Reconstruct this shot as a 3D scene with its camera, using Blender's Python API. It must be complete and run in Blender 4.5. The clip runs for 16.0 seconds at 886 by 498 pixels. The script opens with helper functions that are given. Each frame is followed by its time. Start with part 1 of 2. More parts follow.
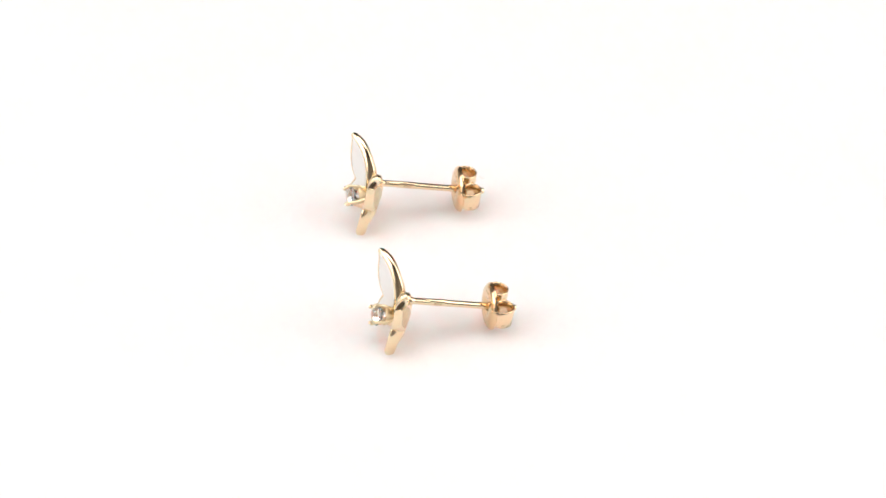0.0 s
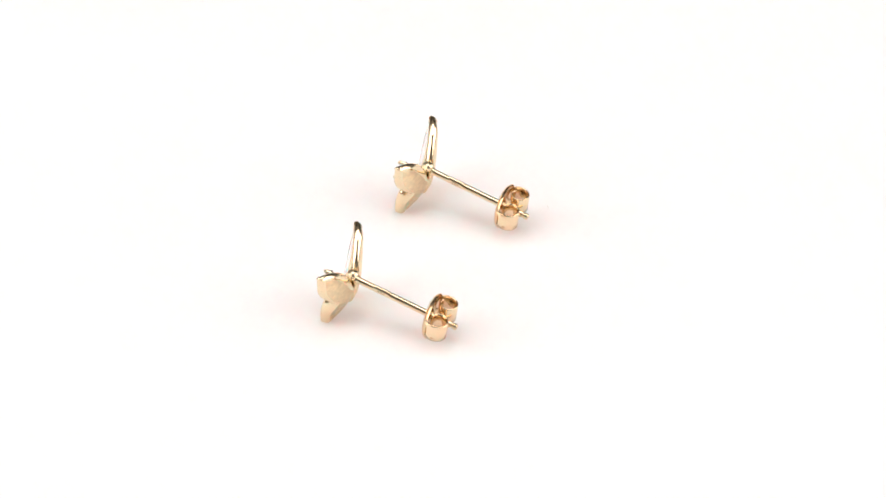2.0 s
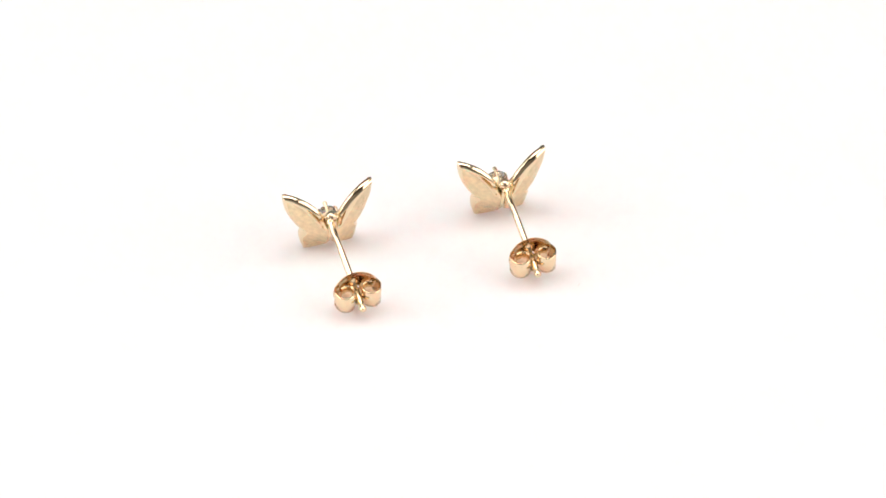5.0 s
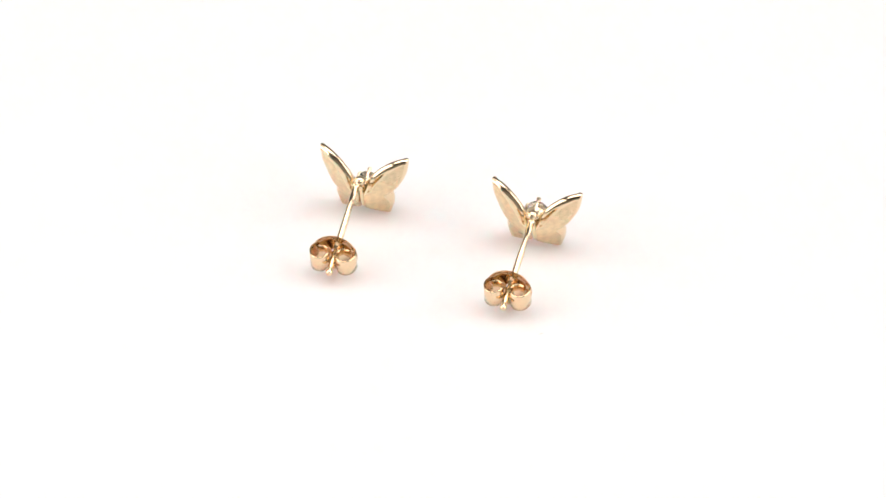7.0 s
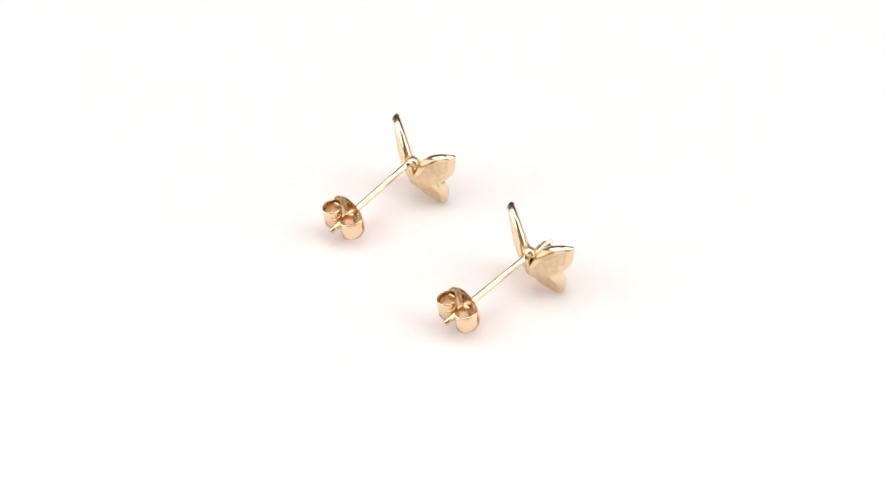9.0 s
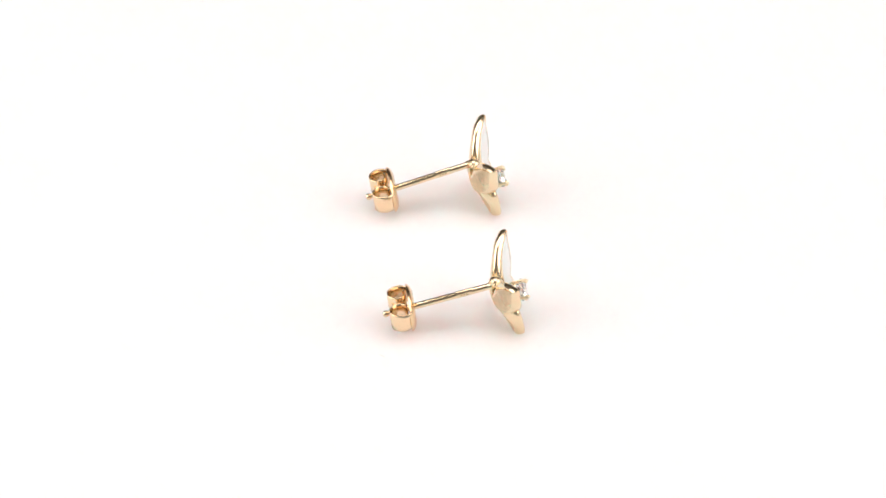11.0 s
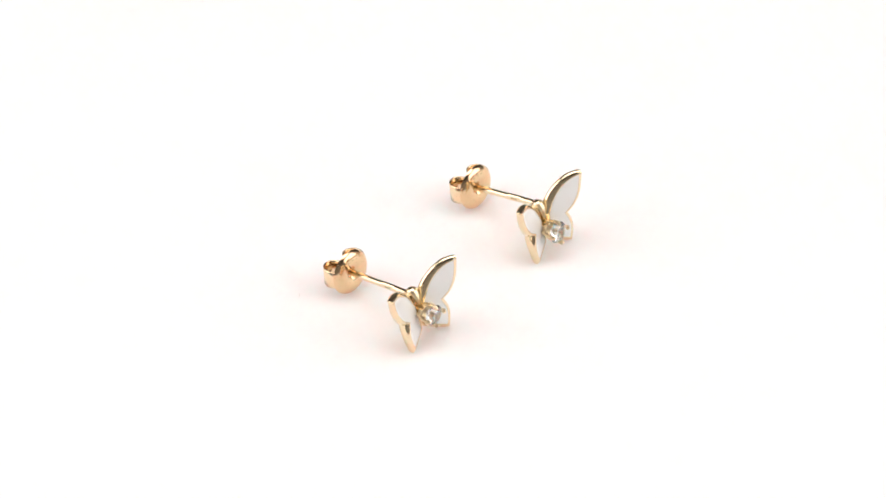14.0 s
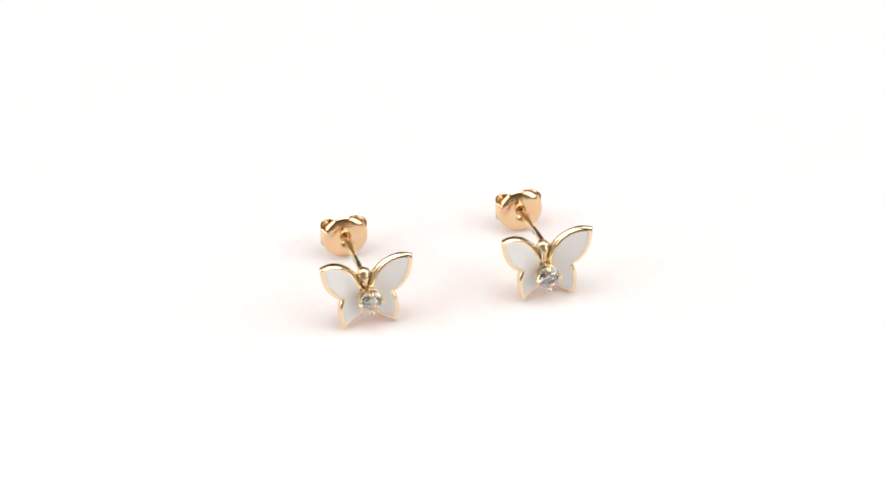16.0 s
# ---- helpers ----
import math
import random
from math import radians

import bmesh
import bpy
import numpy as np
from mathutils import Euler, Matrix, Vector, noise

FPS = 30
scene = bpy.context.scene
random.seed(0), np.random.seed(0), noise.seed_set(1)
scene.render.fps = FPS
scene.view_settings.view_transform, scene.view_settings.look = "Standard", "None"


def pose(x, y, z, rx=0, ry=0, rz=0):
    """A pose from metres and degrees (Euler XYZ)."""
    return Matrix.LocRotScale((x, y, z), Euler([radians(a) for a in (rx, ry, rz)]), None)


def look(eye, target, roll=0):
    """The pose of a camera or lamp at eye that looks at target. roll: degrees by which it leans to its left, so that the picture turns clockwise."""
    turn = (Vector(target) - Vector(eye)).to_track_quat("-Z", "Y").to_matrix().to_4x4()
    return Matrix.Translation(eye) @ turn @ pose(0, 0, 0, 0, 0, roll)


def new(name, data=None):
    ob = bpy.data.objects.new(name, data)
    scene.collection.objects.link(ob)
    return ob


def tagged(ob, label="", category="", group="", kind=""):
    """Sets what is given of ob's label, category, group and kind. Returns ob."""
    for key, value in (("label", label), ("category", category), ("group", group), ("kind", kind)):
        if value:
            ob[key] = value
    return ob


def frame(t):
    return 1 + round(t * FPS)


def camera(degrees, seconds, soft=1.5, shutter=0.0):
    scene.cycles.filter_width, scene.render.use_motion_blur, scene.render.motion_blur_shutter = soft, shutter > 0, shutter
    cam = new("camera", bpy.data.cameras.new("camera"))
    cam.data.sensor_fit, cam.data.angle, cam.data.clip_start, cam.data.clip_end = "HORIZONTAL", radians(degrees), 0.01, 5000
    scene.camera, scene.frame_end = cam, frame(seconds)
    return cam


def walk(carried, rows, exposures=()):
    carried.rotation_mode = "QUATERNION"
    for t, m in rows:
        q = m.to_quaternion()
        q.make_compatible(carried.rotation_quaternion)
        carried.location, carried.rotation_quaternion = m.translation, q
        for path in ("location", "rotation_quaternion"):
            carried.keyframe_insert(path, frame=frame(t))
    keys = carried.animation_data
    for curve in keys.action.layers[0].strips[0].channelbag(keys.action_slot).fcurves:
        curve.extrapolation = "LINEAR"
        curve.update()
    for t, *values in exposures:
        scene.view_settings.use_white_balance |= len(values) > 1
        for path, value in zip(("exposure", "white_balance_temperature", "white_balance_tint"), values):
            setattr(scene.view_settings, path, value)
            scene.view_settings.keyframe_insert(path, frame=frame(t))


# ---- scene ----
# A pair of gold butterfly stud earrings turning on a white turntable between three softboxes in a dim studio.
MM = 0.001
SPEED = 16.667          # degrees a second, clockwise from above
LIFT = 3.72 * MM        # the table's top lies at z = 0

cam = camera(14.66, 16.0, soft=1.6)
EYE = Vector((0.57, -257.27, 222.37 + 3.72)) * MM
AIM = Vector((0.57, -1.79, 3.72)) * MM
walk(cam, [(0.0, look(EYE, AIM)), (16.0, look(EYE, AIM))], exposures=[(0.0, 0.0), (16.0, 0.0)])

# ---- light ----
world = bpy.data.worlds.new("studio_air")
scene.world = world
world.use_nodes = True
world.node_tree.nodes["Background"].inputs["Color"].default_value = (1.0, 0.98, 0.96, 1)
world.node_tree.nodes["Background"].inputs["Strength"].default_value = 0.02


def softbox(name, eye, target, wide, high, watts, colour):
    data = bpy.data.lights.new(name, "AREA")
    data.shape, data.size, data.size_y = "RECTANGLE", wide, high
    data.energy, data.color = watts, colour
    ob = new(name, data)
    ob.matrix_world = look(eye, target)
    return ob


softbox("softbox_top", (0, 0.05, 0.62), (0, 0.0, 0), 0.60, 0.36, 2.53, (1.0, 0.975, 0.96))
softbox("softbox_west", (-0.46, -0.08, 0.28), (0, 0, 0.02), 0.52, 0.48, 2.29, (1.0, 0.97, 0.95))
softbox("softbox_east", (0.46, -0.08, 0.28), (0, 0, 0.02), 0.52, 0.48, 2.18, (1.0, 0.97, 0.95))


# ---- materials ----
def material(name, base, rough, metal=0.0, grain=0.0, grain_size=2000.0, bump=0.0, wear=0.0, coat=0.0, seep=0.0):
    """A Principled surface with fine grain (size in waves a metre), relief and slow patches of wear."""
    mat = bpy.data.materials.new(name)
    mat.use_nodes = True
    tree = mat.node_tree
    b = tree.nodes["Principled BSDF"]
    b.inputs["Metallic"].default_value = metal
    b.inputs["Coat Weight"].default_value = coat
    b.inputs["Coat Roughness"].default_value = 0.05
    if seep:
        b.inputs["Subsurface Weight"].default_value = 1.0
        b.inputs["Subsurface Radius"].default_value = (1.0, 0.72, 0.68)
        b.inputs["Subsurface Scale"].default_value = seep
    at = tree.nodes.new("ShaderNodeTexCoord")
    fine = tree.nodes.new("ShaderNodeTexNoise")
    fine.inputs["Scale"].default_value, fine.inputs["Detail"].default_value = grain_size, 3
    slow = tree.nodes.new("ShaderNodeTexNoise")
    slow.inputs["Scale"].default_value, slow.inputs["Detail"].default_value = grain_size / 9, 2
    for n in (fine, slow):
        tree.links.new(at.outputs["Object"], n.inputs["Vector"])
    mix = tree.nodes.new("ShaderNodeMath")
    mix.operation = "ADD"
    tree.links.new(fine.outputs["Fac"], mix.inputs[0])
    tree.links.new(slow.outputs["Fac"], mix.inputs[1])
    tint = tree.nodes.new("ShaderNodeMapRange")
    tint.inputs["From Min"].default_value, tint.inputs["From Max"].default_value = 0.6, 1.4
    tint.inputs["To Min"].default_value, tint.inputs["To Max"].default_value = 1 - grain, 1 + grain * 0.5
    tree.links.new(mix.outputs[0], tint.inputs["Value"])
    col = tree.nodes.new("ShaderNodeVectorMath")
    col.operation = "SCALE"
    col.inputs[0].default_value = base
    tree.links.new(tint.outputs[0], col.inputs["Scale"])
    tree.links.new(col.outputs[0], b.inputs["Base Color"])
    dull = tree.nodes.new("ShaderNodeMapRange")
    dull.inputs["From Min"].default_value, dull.inputs["From Max"].default_value = 0.35, 0.65
    dull.inputs["To Min"].default_value, dull.inputs["To Max"].default_value = max(rough - wear, 0.02), rough + wear
    tree.links.new(slow.outputs["Fac"], dull.inputs["Value"])
    tree.links.new(dull.outputs[0], b.inputs["Roughness"])
    if bump:
        rel = tree.nodes.new("ShaderNodeBump")
        rel.inputs["Strength"].default_value, rel.inputs["Distance"].default_value = bump, 0.00003
        tree.links.new(mix.outputs[0], rel.inputs["Height"])
        tree.links.new(rel.outputs[0], b.inputs["Normal"])
    return mat


GOLD = (0.84, 0.685, 0.46)
gold = material("polished_gold", GOLD, 0.14, 1.0, 0.05, 2500, 0.12, 0.05)
satin = material("satin_gold", (0.82, 0.655, 0.425), 0.31, 1.0, 0.26, 2000, 1.0, 0.10)
cast = material("cast_gold", (0.85, 0.69, 0.46), 0.24, 1.0, 0.08, 2200, 1.0, 0.08)
plate_gold = material("plate_gold", (0.80, 0.57, 0.345), 0.17, 1.0, 0.06, 2000, 0.2, 0.06)
rosy = material("clutch_gold", (0.86, 0.66, 0.435), 0.17, 1.0, 0.05, 2000, 0.12, 0.05)
enamel = material("white_enamel", (0.76, 0.755, 0.74), 0.12, 0.0, 0.02, 900, 0.0, 0.03, 0.6)
# darker gold for the stamps and for the reflection painted on one scroll
stamped = material("stamp_and_reflection_gold", (0.46, 0.33, 0.19), 0.42, 1.0, 0.1, 9000, 0.3, 0.05)
table_white = material("white_acrylic", (0.90, 0.860, 0.869), 0.55, 0.0, 0.01, 400, 0.0, 0.05, seep=0.004)
cloth_white = material("white_cloth", (0.80, 0.79, 0.78), 0.9, 0.0, 0.03, 900, 0.2, 0.05)
cloth_dark = material("dark_cloth", (0.11, 0.10, 0.095), 0.9, 0.0, 0.1, 900, 0.2, 0.05)
room_grey = material("grey_plaster", (0.34, 0.315, 0.295), 0.9, 0.0, 0.06, 300, 0.2, 0.05)
lint = material("grey_lint", (0.74, 0.71, 0.68), 0.8, 0.0, 0.1, 3000, 0.0, 0.05)

crystal = bpy.data.materials.new("clear_zirconia")
crystal.use_nodes = True
c = crystal.node_tree.nodes["Principled BSDF"]
c.inputs["Base Color"].default_value = (1.0, 0.99, 0.97, 1)
c.inputs["Transmission Weight"].default_value = 1.0
c.inputs["IOR"].default_value = 2.15
c.inputs["Roughness"].default_value = 0.02


# ---- mesh helpers; all lengths here in millimetres ----
def mesh_of(name, bm, mats, smooth=35):
    bmesh.ops.remove_doubles(bm, verts=bm.verts, dist=0.0005)
    bmesh.ops.recalc_face_normals(bm, faces=bm.faces)
    bmesh.ops.scale(bm, vec=(MM, MM, MM), verts=bm.verts)
    for f in bm.faces:
        f.smooth = smooth > 0
    for e in bm.edges:
        if len(e.link_faces) == 2:
            e.smooth = e.calc_face_angle(0) < radians(smooth)
    me = bpy.data.meshes.new(name)
    bm.to_mesh(me)
    bm.free()
    for m in mats if isinstance(mats, tuple) else (mats,):
        me.materials.append(m)
    return me


def part(name, bm, mats, parent, label="", smooth=35):
    ob = new(name, mesh_of(name, bm, mats, smooth))
    ob.parent = parent
    return tagged(ob, label)


def rings(bm, loops, closed_ends=True, mat=0):
    """Skin a row of equally long closed loops of points."""
    rows = [[bm.verts.new(p) for p in loop] for loop in loops]
    n = len(rows[0])
    for a, b in zip(rows, rows[1:]):
        for i in range(n):
            f = bm.faces.new((a[i], a[(i + 1) % n], b[(i + 1) % n], b[i]))
            f.material_index = mat
    if closed_ends:
        bm.faces.new(rows[0]).material_index = mat
        bm.faces.new(rows[-1]).material_index = mat
    return rows


def lathe(bm, profile, n=32, sx=1.0, sz=1.0, at=(0, 0, 0), closed_ends=True):
    """Turn (radius, y) pairs round the y axis."""
    rings(bm, [[(at[0] + r * sx * math.cos(a), at[1] + y, at[2] + r * sz * math.sin(a))
                for a in (2 * math.pi * i / n for i in range(n))] for r, y in profile], closed_ends)


def tube(bm, points, radii, n=12):
    """A round bar along points."""
    pts = [Vector(p) for p in points]
    loops = []
    for i, p in enumerate(pts):
        d = (pts[min(i + 1, len(pts) - 1)] - pts[max(i - 1, 0)]).normalized()
        u = d.orthogonal().normalized() if i == 0 else (u - d * u.dot(d)).normalized()
        v = d.cross(u)
        loops.append([p + (u * math.cos(a) + v * math.sin(a)) * radii[i] for a in (2 * math.pi * k / n for k in range(n))])
    rings(bm, loops)


def ball(bm, at, r, squash=(1, 1, 1), n=2):
    m = Matrix.Translation(at) @ Matrix.Diagonal((*squash, 1))
    bmesh.ops.create_icosphere(bm, subdivisions=n, radius=r, matrix=m)


def spline(points, step=0.12):
    """Catmull-Rom through points, in even steps."""
    pts = [2 * Vector(points[0]) - Vector(points[1]), *map(Vector, points), 2 * Vector(points[-1]) - Vector(points[-2])]
    out = []
    for a, b, c_, d in zip(pts, pts[1:], pts[2:], pts[3:]):
        n = max(2, round((c_ - b).length / step))
        for k in range(n):
            s = k / n
            out.append(0.5 * (2 * b + (c_ - a) * s + (2 * a - 5 * b + 4 * c_ - d) * s ** 2 + (3 * b - a - 3 * c_ + d) * s ** 3))
    return out + [Vector(points[-1])]


# ---- the wing ----
WING = (  # outline of one wing in (x, z), corner to corner
    ((0.20, -1.25), (0.48, -0.50), (1.00, 0.44), (1.65, 1.18), (2.40, 1.74), (3.20, 2.08), (3.85, 2.17), (4.40, 2.11)),
    ((4.40, 2.11), (4.48, 2.09), (4.52, 2.01)),
    ((4.52, 2.01), (4.48, 1.26), (4.28, 0.20), (3.88, -0.75), (3.24, -1.60), (2.66, -2.04)),
    ((2.66, -2.04), (2.86, -2.60), (2.96, -3.30), (2.88, -4.20), (2.56, -5.29)),
    ((2.56, -5.29), (2.05, -5.12), (1.35, -4.76), (0.75, -4.42), (0.16, -4.05)),
    ((0.16, -4.05), (0.14, -2.60), (0.20, -1.25)),
)


def ease(a, b, v):
    """0 at a, 1 at b, smooth between."""
    u = max(0.0, min(1.0, (v - a) / (b - a)))
    return u * u * (3 - 2 * u)


def skin(p, depth):
    """The y of a point of the wing: depth -0.52 is the front, 0.46 the back.
    The front sweeps forward, most at the upper tip; the back bulges beside the body."""
    x, z = p.x, p.y
    front = -0.98 - (0.425 + 0.04 * ease(0.4, 2.0, z)) * x + 0.26 * ease(-1, -5, z) * min(1, x / 3.5)
    bulge = 0.42 * ease(1.7, -1.5, z) * (0.4 + 0.6 * ease(0, 1.0, x)) * (1 - 0.75 * ease(2.4, 4.2, x)) * (1 - 0.6 * ease(-2.4, -4.2, z))
    thick = 0.86 + 0.24 * ease(4.6, 3.0, x) - 0.18 * ease(-1.8, -4.0, z) + bulge
    return front + (depth + 0.52) / 0.98 * thick


def wing_loop():
    """The outline's points, each with its inward normal, the way to the corner either side and a weight for the top edge."""
    pts, corner, top = [], [], []
    for k, run in enumerate(WING):
        s = spline(run)[:-1]
        for i, p in enumerate(s):
            pts.append(p)
            corner.append(i == 0)
            u = i / len(s)
            top.append((min(1, u / 0.15) * min(1, (1 - u) / 0.5)) if k == 0 else 0)
    return pts, corner, top


LOOP = wing_loop()


def inset(dist, dist_top):
    """The wing's outline moved inwards; corners are mitred, and points that would cross a mitre are gathered in it."""
    pts, corner, top = LOOP
    n = len(pts)

    def normal(i):
        d = (pts[(i + 1) % n] - pts[i]).normalized()
        return Vector((d.y, -d.x))

    moved, reach = [], {}
    for i, p in enumerate(pts):
        a, b = normal(i - 1), normal(i)
        h = (a + b).normalized()
        w = dist + (dist_top - dist) * top[i]
        moved.append(p + h * w / max(h.dot(b), 0.45))
        if corner[i] and a.cross(b) < 0:
            half = math.acos(max(-1, min(1, -a.dot(b)))) / 2
            reach[i] = w / max(math.tan(half), 0.2)
    for i, r in reach.items():
        for way in (1, -1):
            j, gone = i, 0.0
            while True:
                k = (j + way) % n
                gone += (pts[k] - pts[j]).length
                if gone >= r or corner[k]:
                    break
                moved[k] = moved[i].copy()
                j = k
    return moved


def fill(bm, loop, height, mat, side):
    """Close a loop with small triangles that follow the wing's sweep."""
    from mathutils.geometry import delaunay_2d_cdt
    clean = [p for i, p in enumerate(loop) if (p - loop[i - 1]).length > 1e-4]
    n = len(clean)

    def inside(q):
        hit = False
        for i in range(n):
            a, b = clean[i - 1], clean[i]
            if (a.y > q.y) != (b.y > q.y) and q.x < (b.x - a.x) * (q.y - a.y) / (b.y - a.y) + a.x:
                hit = not hit
        return hit and min((q - p).length for p in clean) > 0.16

    inner = [Vector((0.1 + 0.3 * i + 0.15 * (j % 2), -5.0 + 0.27 * j)) for i in range(16) for j in range(28)]
    inner = [q for q in inner if inside(q)]
    v2, _, faces, *_ = delaunay_2d_cdt(clean + inner, [(i, (i + 1) % n) for i in range(n)], [], 1, 1e-5)
    verts = [bm.verts.new((side * p.x, skin(p, height(p)), p.y)) for p in v2]
    for f in faces:
        try:
            bm.faces.new([verts[i] for i in f]).material_index = mat
        except ValueError:
            pass


def wing_mesh(side):
    layers = (  # inset, inset of the top edge, depth behind the middle
        (0.30, 0.84, 0.46), (0.24, 0.74, 0.45), (0.16, 0.60, 0.41), (0.09, 0.42, 0.34), (0.04, 0.25, 0.24), (0.012, 0.10, 0.10),
        (0.0, 0.01, -0.04), (0.0, 0.0, -0.16), (0.03, 0.05, -0.26), (0.10, 0.15, -0.38), (0.22, 0.29, -0.47), (0.34, 0.42, -0.52),
        (0.41, 0.49, -0.52), (0.42, 0.50, -0.30))
    bm = bmesh.new()
    loops = [inset(a, b) for a, b, _ in layers]
    rings(bm, [[(side * p.x, skin(p, y), p.y) for p in loop] for loop, (_, _, y) in zip(loops, layers)], False)
    fill(bm, loops[0], lambda p: 0.46, 1, side)
    fill(bm, loops[-1], lambda p: -0.30, 0, side)
    return bm


def enamel_mesh(side):
    bm = bmesh.new()
    rim = inset(0.415, 0.495)
    edge = inset(0.46, 0.54)
    rings(bm, [[(side * p.x, skin(p, y), p.y) for p in loop] for loop, y in ((rim, -0.305), (rim, -0.49), (edge, -0.515))], False)
    fill(bm, edge, lambda p: -0.515, 0, side)
    return bm


# ---- the setting, the stone, the post and the clutch ----
def cup_mesh():
    bm = bmesh.new()
    lathe(bm, ((0.42, 0.0), (0.50, -0.25), (0.62, -0.60), (0.78, -0.90), (0.88, -1.14), (0.90, -1.26), (0.85, -1.30), (0.77, -1.25),
               (0.66, -1.00), (0.48, -0.72), (0.10, -0.55)), 28)
    return bm


def prong_mesh(angle):
    bm = bmesh.new()
    u = Vector((math.cos(angle), 0, math.sin(angle)))
    run = [u * r + Vector((0, y, 0)) for r, y in ((0.66, -0.55), (0.82, -1.0), (0.98, -1.5), (1.05, -1.9), (1.02, -2.16), (0.90, -2.28), (0.80, -2.29))]
    tube(bm, run, [0.14, 0.15, 0.14, 0.14, 0.19, 0.19, 0.08], 10)
    return bm


def stone_mesh():
    """A round brilliant: table, crown, girdle and pavilion."""
    bm = bmesh.new()

    def ring(r, y, n, turn):
        return [bm.verts.new((r * math.cos(a), y, r * math.sin(a))) for a in (2 * math.pi * (i + turn) / n for i in range(n))]

    table, star = ring(0.56, -2.24, 8, 0.5), ring(0.78, -2.09, 8, 0.0)
    upper, lower = ring(0.98, -1.92, 16, 0.0), ring(0.98, -1.84, 16, 0.0)
    pav = ring(0.52, -1.44, 8, 0.0)
    tip = bm.verts.new((0, -0.98, 0))
    bm.faces.new(table)
    for i in range(8):
        j = (i + 1) % 8
        bm.faces.new((table[i], table[j], star[j]))
        bm.faces.new((table[i], star[j], upper[2 * i + 1]))
        bm.faces.new((table[i], upper[2 * i + 1], star[i]))
        bm.faces.new((star[i], upper[2 * i + 1], upper[2 * i]))
        bm.faces.new((star[j], upper[(2 * i + 2) % 16], upper[2 * i + 1]))
        bm.faces.new((pav[i], lower[2 * i], lower[2 * i + 1]))
        bm.faces.new((pav[i], lower[2 * i + 1], pav[j]))
        bm.faces.new((pav[j], lower[2 * i + 1], lower[(2 * i + 2) % 16]))
        bm.faces.new((pav[i], pav[j], tip))
    for i in range(16):
        bm.faces.new((upper[i], upper[(i + 1) % 16], lower[(i + 1) % 16], lower[i]))
    return bm


def post_mesh():
    """A round wire with a stretch pressed flat for the stamp, and a groove before its rounded end."""
    bm = bmesh.new()
    rows = ((0.33, -0.25, 1), (0.33, 0.30, 1), (0.33, 1.75, 1), (0.34, 1.90, 0.86), (0.345, 2.05, 0.80),
            (0.345, 3.35, 0.80), (0.34, 3.5, 0.86), (0.33, 3.65, 1), (0.33, 9.6, 1), (0.33, 10.15, 1), (0.24, 10.24, 1), (0.24, 10.34, 1),
            (0.33, 10.43, 1), (0.33, 10.66, 1), (0.27, 10.78, 1), (0.12, 10.84, 1))
    n = 20
    rings(bm, [[(r * flat * math.cos(a), y, r * (1.6 - 0.6 * flat) * math.sin(a)) for a in (2 * math.pi * i / n for i in range(n))] for r, y, flat in rows])
    return bm


def collar_mesh():
    """The bead of solder where the post meets the butterfly."""
    bm = bmesh.new()
    lathe(bm, ((0.36, -0.30), (0.41, -0.16), (0.42, -0.02), (0.40, 0.08), (0.365, 0.16), (0.34, 0.24), (0.332, 0.30)), 22, closed_ends=False)
    return bm


def stamp_mesh(side):
    """A small worn stamp: three bars pressed beside one another."""
    bm = bmesh.new()
    for k in range(3):
        m = Matrix.Translation((side * 0.275, 2.42 + 0.28 * k, 0.02)) @ Matrix.Diagonal((0.012, 0.17, 0.20, 1))
        bmesh.ops.create_cube(bm, size=1, matrix=m)
    return bm


def head_mesh():
    """The butterfly's body: a smooth cast ridge that runs from the knob at the post's foot down between the wings to the setting."""
    bm = bmesh.new()
    run = spline(((0, -0.18, -0.10), (0, -0.40, 0.04), (0, -0.72, -0.04), (0, -0.98, -0.42), (0, -1.06, -0.95), (0, -1.04, -1.55)), 0.1)
    n = len(run) - 1
    tube(bm, run, [0.33 + 0.10 * math.sin(math.pi * min(1, 2.4 * i / n)) - 0.20 * ease(0.3, 1.0, i / n) for i in range(n + 1)], 18)
    for v in bm.verts:
        v.co.x *= 1.35 - 0.35 * ease(-0.4, -1.3, v.co.z)
    for x, y, z, size in ((-0.44, -0.52, -0.06, 0.26), (0.44, -0.52, -0.06, 0.26), (-0.2, -0.3, 0.22, 0.2), (0.22, -0.34, 0.2, 0.19), (0.02, -0.72, 0.2, 0.22)):
        ball(bm, (x, y, z), size, (1.1, 1.2, 0.9), 2)
    dice = random.Random(7)
    for v in bm.verts:  # the uneven skin of a small casting
        v.co += Vector([dice.uniform(-0.022, 0.022) for _ in range(3)])
    return bm


def spine_mesh():
    """The narrow strip behind the wings, slit below the post."""
    bm = bmesh.new()
    for x in (-0.20, 0.20):
        tube(bm, ((x, -0.04, -0.1), (x * 1.2, 0.06, -0.8), (x * 1.3, 0.14, -1.6), (x * 1.4, 0.16, -2.4), (x * 1.45, 0.10, -3.1), (x * 1.45, 0.02, -3.35)),
             (0.16, 0.20, 0.21, 0.20, 0.17, 0.10), 10)
    return bm


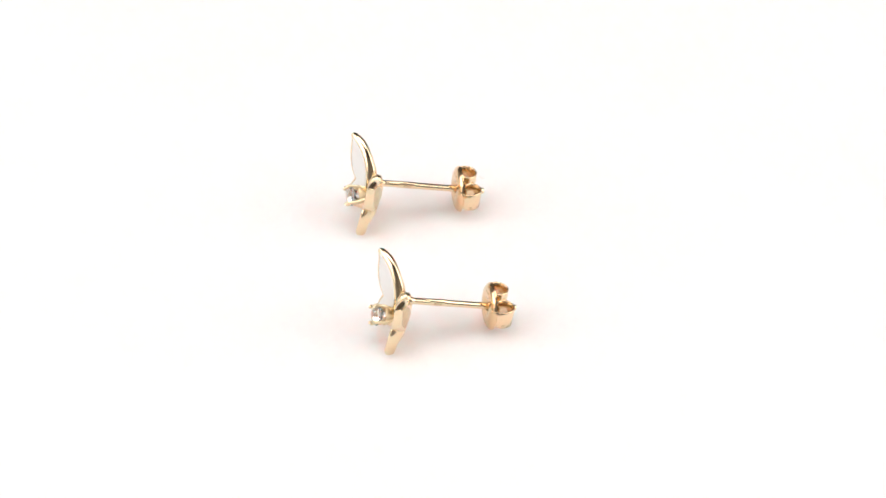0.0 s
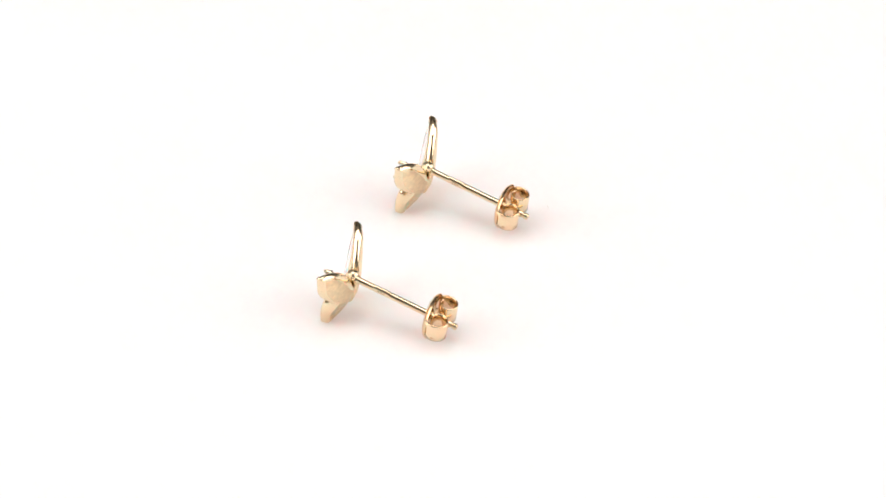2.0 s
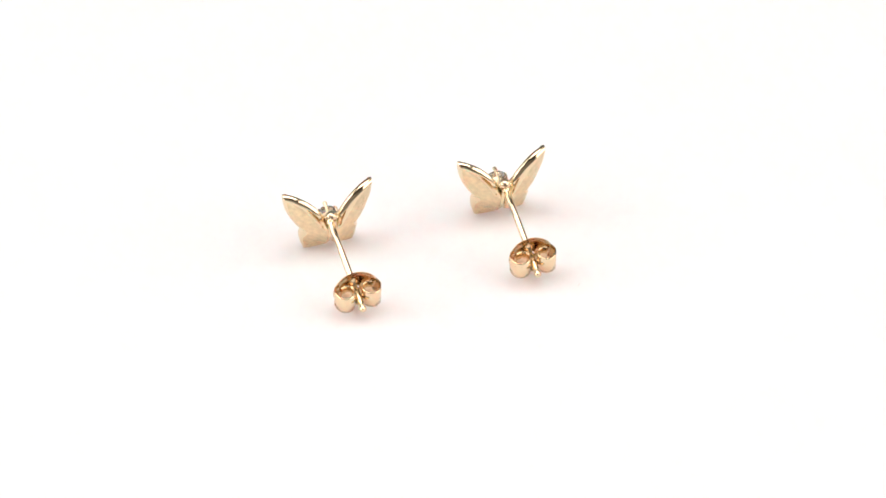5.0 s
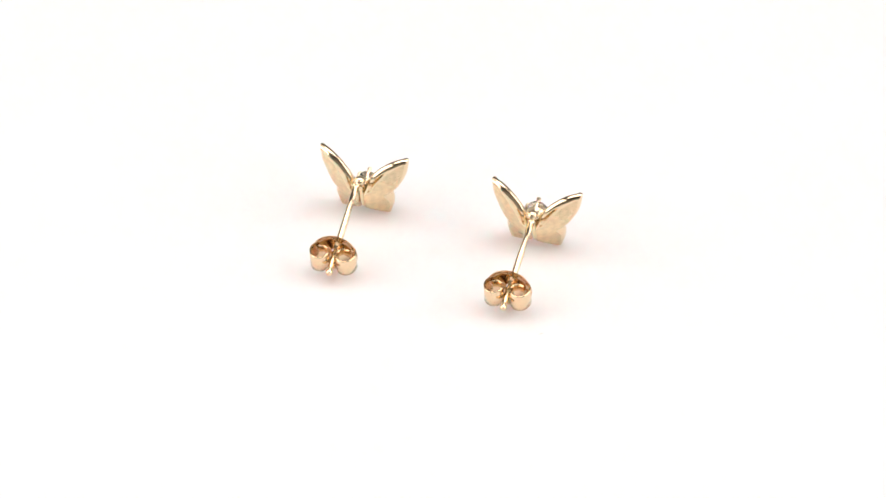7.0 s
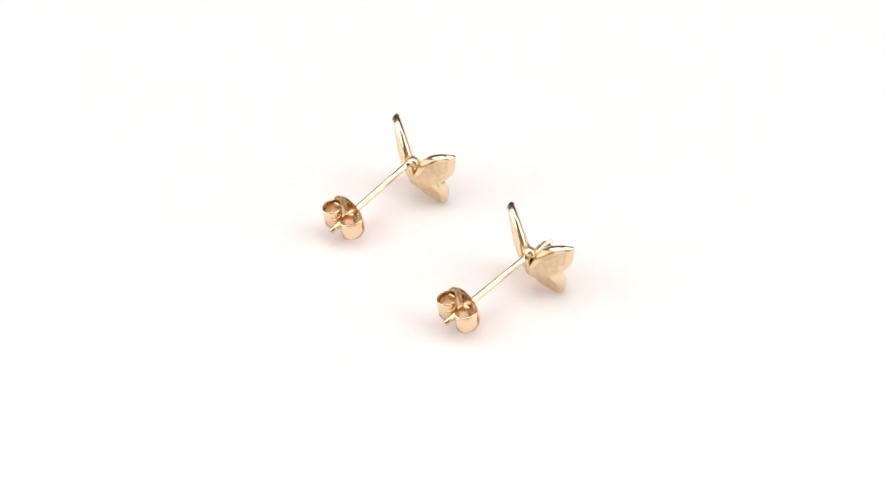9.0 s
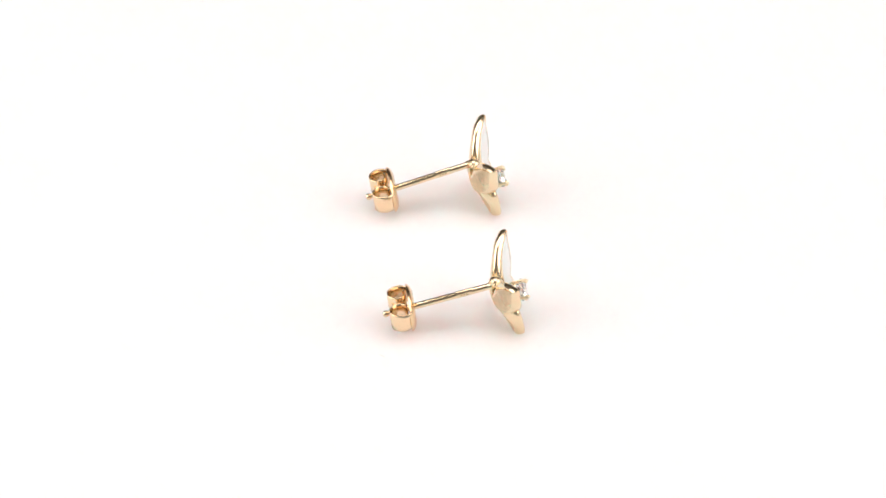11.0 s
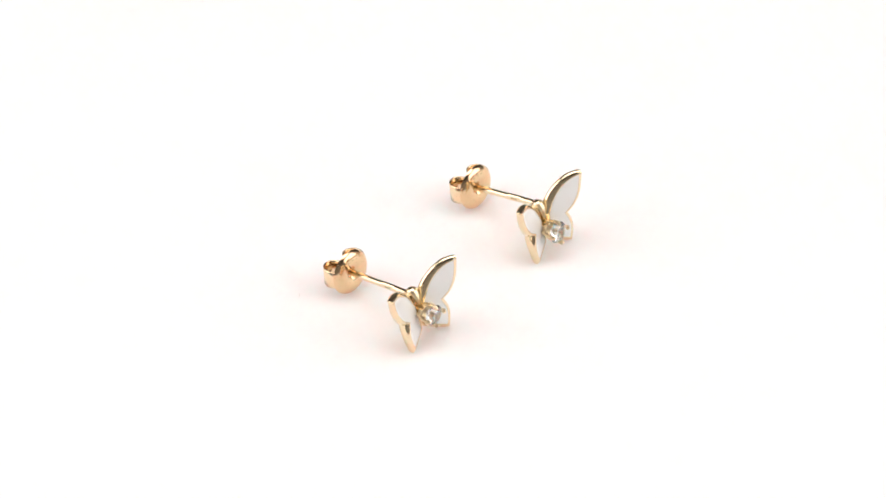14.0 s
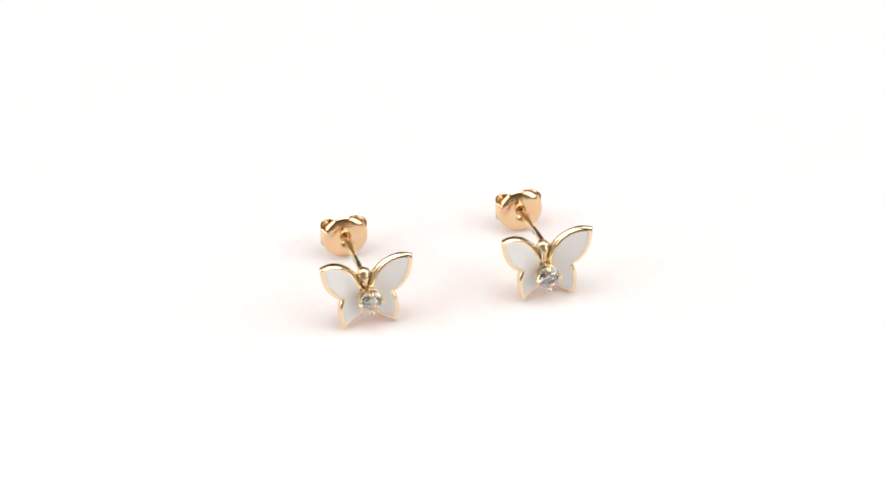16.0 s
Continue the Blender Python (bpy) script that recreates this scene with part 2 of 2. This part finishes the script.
def plate_mesh():
    """The clutch's dished plate, pierced for the post."""
    bm = bmesh.new()
    outer = ((0.36, 0.44), (0.46, 0.30), (0.64, 0.17), (0.90, 0.06), (1.20, 0.02), (1.50, 0.06), (1.78, 0.16), (1.98, 0.30), (2.10, 0.46), (2.15, 0.62))
    inner = ((2.04, 0.62), (1.95, 0.46), (1.78, 0.34), (1.52, 0.22), (1.15, 0.17), (0.82, 0.24), (0.60, 0.38), (0.46, 0.54), (0.36, 0.44))
    lathe(bm, outer + inner, 40, 1.10, 1.12, closed_ends=False)
    for v in bm.verts:
        if v.co.z < 0:  # the plate hangs a little lower than it rises
            v.co.z *= 1.06
    return bm


def plate_stamp_mesh():
    """Three small worn marks pressed into the plate above the post."""
    bm = bmesh.new()
    for x, z, wide in ((-0.55, 1.50, 0.13), (0.0, 1.62, 0.18), (0.55, 1.50, 0.13)):
        y = 0.045 + 0.06 * max(0.0, math.hypot(x / 1.1, z / 1.12) - 1.3)
        bmesh.ops.create_cube(bm, size=1, matrix=Matrix.Translation((x, y, z)) @ Matrix.Rotation(-0.35 * x, 4, "Y") @ Matrix.Diagonal((wide, 0.05, 0.13, 1)))
    return bm


def scroll_mesh(side):
    """A strip of the plate rolled back into an open loop beside the post."""
    run = spline(((1.72, 0.22), (2.08, 0.52), (2.33, 1.10), (2.31, 1.66), (2.02, 2.24), (1.42, 2.52), (0.80, 2.30), (0.46, 1.72), (0.58, 1.12),
                  (1.10, 0.80), (1.66, 0.95)), 0.13)
    bm = bmesh.new()
    loops = []
    n = len(run)
    for i, p in enumerate(run):
        d = (run[min(i + 1, n - 1)] - run[max(i - 1, 0)]).normalized()
        q = Vector((d.y, -d.x)) * 0.09
        s = min(1, i / (n * 0.28))
        h = 0.93 + 0.13 * s * s * (3 - 2 * s)
        a, b = p + q, p - q
        e = 0.05
        loops.append([(side * a.x, a.y, -h + e), (side * a.x, a.y, h - e), (side * (a.x * 0.7 + b.x * 0.3), a.y * 0.7 + b.y * 0.3, h),
                      (side * (a.x * 0.3 + b.x * 0.7), a.y * 0.3 + b.y * 0.7, h), (side * b.x, b.y, h - e), (side * b.x, b.y, -h + e),
                      (side * (a.x * 0.3 + b.x * 0.7), a.y * 0.3 + b.y * 0.7, -h), (side * (a.x * 0.7 + b.x * 0.3), a.y * 0.7 + b.y * 0.3, -h)])
    rings(bm, loops)
    return bm


def dark_reflection_mesh():
    """A short dark bar low on the outside of one scroll, standing for the dark reflection in a shallow dent."""
    bm = bmesh.new()
    run = [(2.345 + 0.06 * math.sin(math.pi * u), 1.06 + 0.66 * u, -0.70 + 0.05 * math.sin(math.pi * u)) for u in (0, 0.2, 0.4, 0.6, 0.8, 1)]
    tube(bm, run, (0.02, 0.05, 0.065, 0.065, 0.05, 0.02), 8)
    return bm


def stud_earring(label, stone_at, stone_turn, post_pose, clutch_roll):
    """One earring in its own space: the post runs along +y from its foot at the origin, the butterfly faces -y and stands up along z."""
    ear = new("stud_earring")
    tagged(ear, label, "earring", "pair of butterfly earrings")
    for side in (-1.03, 1):  # one wing is cast a little longer
        w = part("wing", wing_mesh(side), (gold, satin), ear, "gold wing with polished rim and satin back", 40)
        part("enamel_inlay", enamel_mesh(side), enamel, w, "glossy white enamel inlay", 40)
    part("head", head_mesh(), cast, ear, "polished gold head and body")
    part("spine", spine_mesh(), cast, ear)
    cup = part("stone_setting", cup_mesh(), cast, ear, "gold cup holding the stone")
    for k in range(4):
        part("prong", prong_mesh(math.pi / 2 * k), cast, cup)
    part("stone", stone_mesh(), crystal, cup, "clear round brilliant-cut stone", 0)
    cup.matrix_basis = pose(*(v * MM for v in stone_at), *stone_turn) @ Matrix.Scale(1.13, 4)
    post = part("post", post_mesh(), gold, ear, "thin polished gold post")
    post.matrix_basis = post_pose
    part("collar", collar_mesh(), cast, post)
    for side in (-1, 1):
        part("stamp", stamp_mesh(side), stamped, post, "worn stamped mark on the post")
    clutch = part("clutch", plate_mesh(), plate_gold, ear, "dished gold clutch plate with rolled scrolls", 60)
    for side in (-1, 1):
        part("scroll", scroll_mesh(side), rosy, clutch, "", 50)
    part("stamp", plate_stamp_mesh(), stamped, clutch, "worn stamped marks on the plate")
    # a dark reflection on the scroll, put in as a dark-coloured bar
    part("dark_reflection", dark_reflection_mesh(), stamped, clutch, "dark reflection in a shallow dent, built as a thin bar")
    clutch.matrix_basis = post_pose @ pose(0, 7.65 * MM, 0, 8, clutch_roll, 0) @ Matrix.Scale(0.96, 4)
    return ear


# ---- the place ----
def slab(name, lo, hi, mat, label):
    bm = bmesh.new()
    bmesh.ops.create_cube(bm, size=1000, matrix=Matrix.Translation([(a + b) / 2 * 1000 for a, b in zip(lo, hi)]) @ Matrix.Diagonal([(b - a) for a, b in zip(lo, hi)] + [1]))
    return tagged(new(name, mesh_of(name, bm, mat, 0)), label, kind="structure")


slab("floor", (-0.62, -0.72, -0.05), (0.62, 0.62, -0.03), cloth_white, "white cloth spread under the turntable")
# north wall is out of view, dark so that post and rims mirror it
slab("wall_north", (-0.60, 0.58, -0.03), (0.60, 0.60, 0.72), cloth_dark, "unseen dark wall added behind the turntable to darken reflections")
slab("wall_west", (-0.62, -0.20, -0.03), (-0.60, 0.60, 0.72), room_grey, "plain grey studio wall")
slab("wall_east", (0.60, -0.20, -0.03), (0.62, 0.60, 0.72), room_grey, "plain grey studio wall")
slab("ceiling", (-0.62, -0.10, 0.72), (0.62, 0.60, 0.74), room_grey, "plain grey studio ceiling")
slab("wall_south", (-0.60, -0.72, -0.03), (0.60, -0.70, 0.72), room_grey, "grey wall behind the camera")
slab("wall_southwest", (-0.62, -0.72, -0.03), (-0.60, -0.20, 0.72), room_grey, "grey wall beside the camera")
slab("wall_southeast", (0.60, -0.72, -0.03), (0.62, -0.20, 0.72), room_grey, "grey wall beside the camera")
# added out of view: its darkness makes the streaks on the polished edges
slab("ceiling_south", (-0.62, -0.72, 0.72), (0.62, -0.10, 0.74), cloth_dark, "unseen dark ceiling panel added over the camera for dark streaks in the gold")


def turntable():
    bm = bmesh.new()
    prof = ((20, -6), (118, -6), (119.5, -5.5), (120, -4.5), (120, -1.2), (119.6, -0.4), (118.8, 0.0), (60, 0.0), (20, 0.0))
    n = 128
    rings(bm, [[(r * math.cos(a), r * math.sin(a), y) for a in (2 * math.pi * i / n for i in range(n))] for r, y in prof])
    top = new("turntable")
    tagged(top, "round matte white turntable under the earrings", "turntable")
    part("disc", bm, table_white, top, "", 30)
    bm = bmesh.new()
    rings(bm, [[(r * math.cos(a), r * math.sin(a), y) for a in (2 * math.pi * i / n for i in range(n))] for r, y in ((84, -30), (85, -29), (85, -7), (84, -6.004))])
    part("base", bm, table_white, top, "", 30)
    return top


def fibre():
    bm = bmesh.new()
    tube(bm, ((-0.35, 0, 0.03), (-0.1, 0.05, 0.03), (0.12, 0.02, 0.05), (0.33, -0.08, 0.03)), (0.015, 0.03, 0.03, 0.012), 6)
    ob = new("lint_fibre", mesh_of("lint_fibre", bm, lint, 40))
    return tagged(ob, "tiny pale grey fibre lying on the turntable", "lint")


table = turntable()
ear_near = stud_earring("gold butterfly stud with white enamel wings, clear stone set straight", (-0.15, -0.62, -2.48), (3, 0, 0), pose(0.23 * MM, 0, -0.16 * MM, -0.1, 0, 1.67), 0)
ear_far = stud_earring("gold butterfly stud with white enamel wings, clear stone tilted low", (0.10, -0.62, -1.75), (14, 0, 0), pose(-0.04 * MM, 0, -0.39 * MM, 3.26, 0, -0.36), 2)
speck = fibre()


def rest(axes, at):
    """A pose from the three rows of its axes and its place in millimetres over the table."""
    m = Matrix(axes).to_quaternion().to_matrix().to_4x4()
    m.translation = Vector(at) * MM + Vector((0, 0, LIFT))
    return m


REST_NEAR = rest(((0.184, 0.946, 0.267), (-0.983, 0.179, 0.046), (-0.004, -0.271, 0.963)), (-2.51, -10.113, 1.010))
REST_FAR = rest(((0.186, 0.939, 0.289), (-0.982, 0.176, 0.061), (0.006, -0.296, 0.955)), (-5.523, 7.592, 0.975))
REST_SPECK = pose(4.5 * MM, 13.6 * MM, 0, 0, 0, 150)


def motions():
    times = [0.25 * k for k in range(65)]
    for thing, start in ((table, Matrix.Identity(4)), (ear_near, REST_NEAR), (ear_far, REST_FAR), (speck, REST_SPECK)):
        walk(thing, [(t, pose(0, 0, 0, 0, 0, -SPEED * t) @ start) for t in times])


motions()
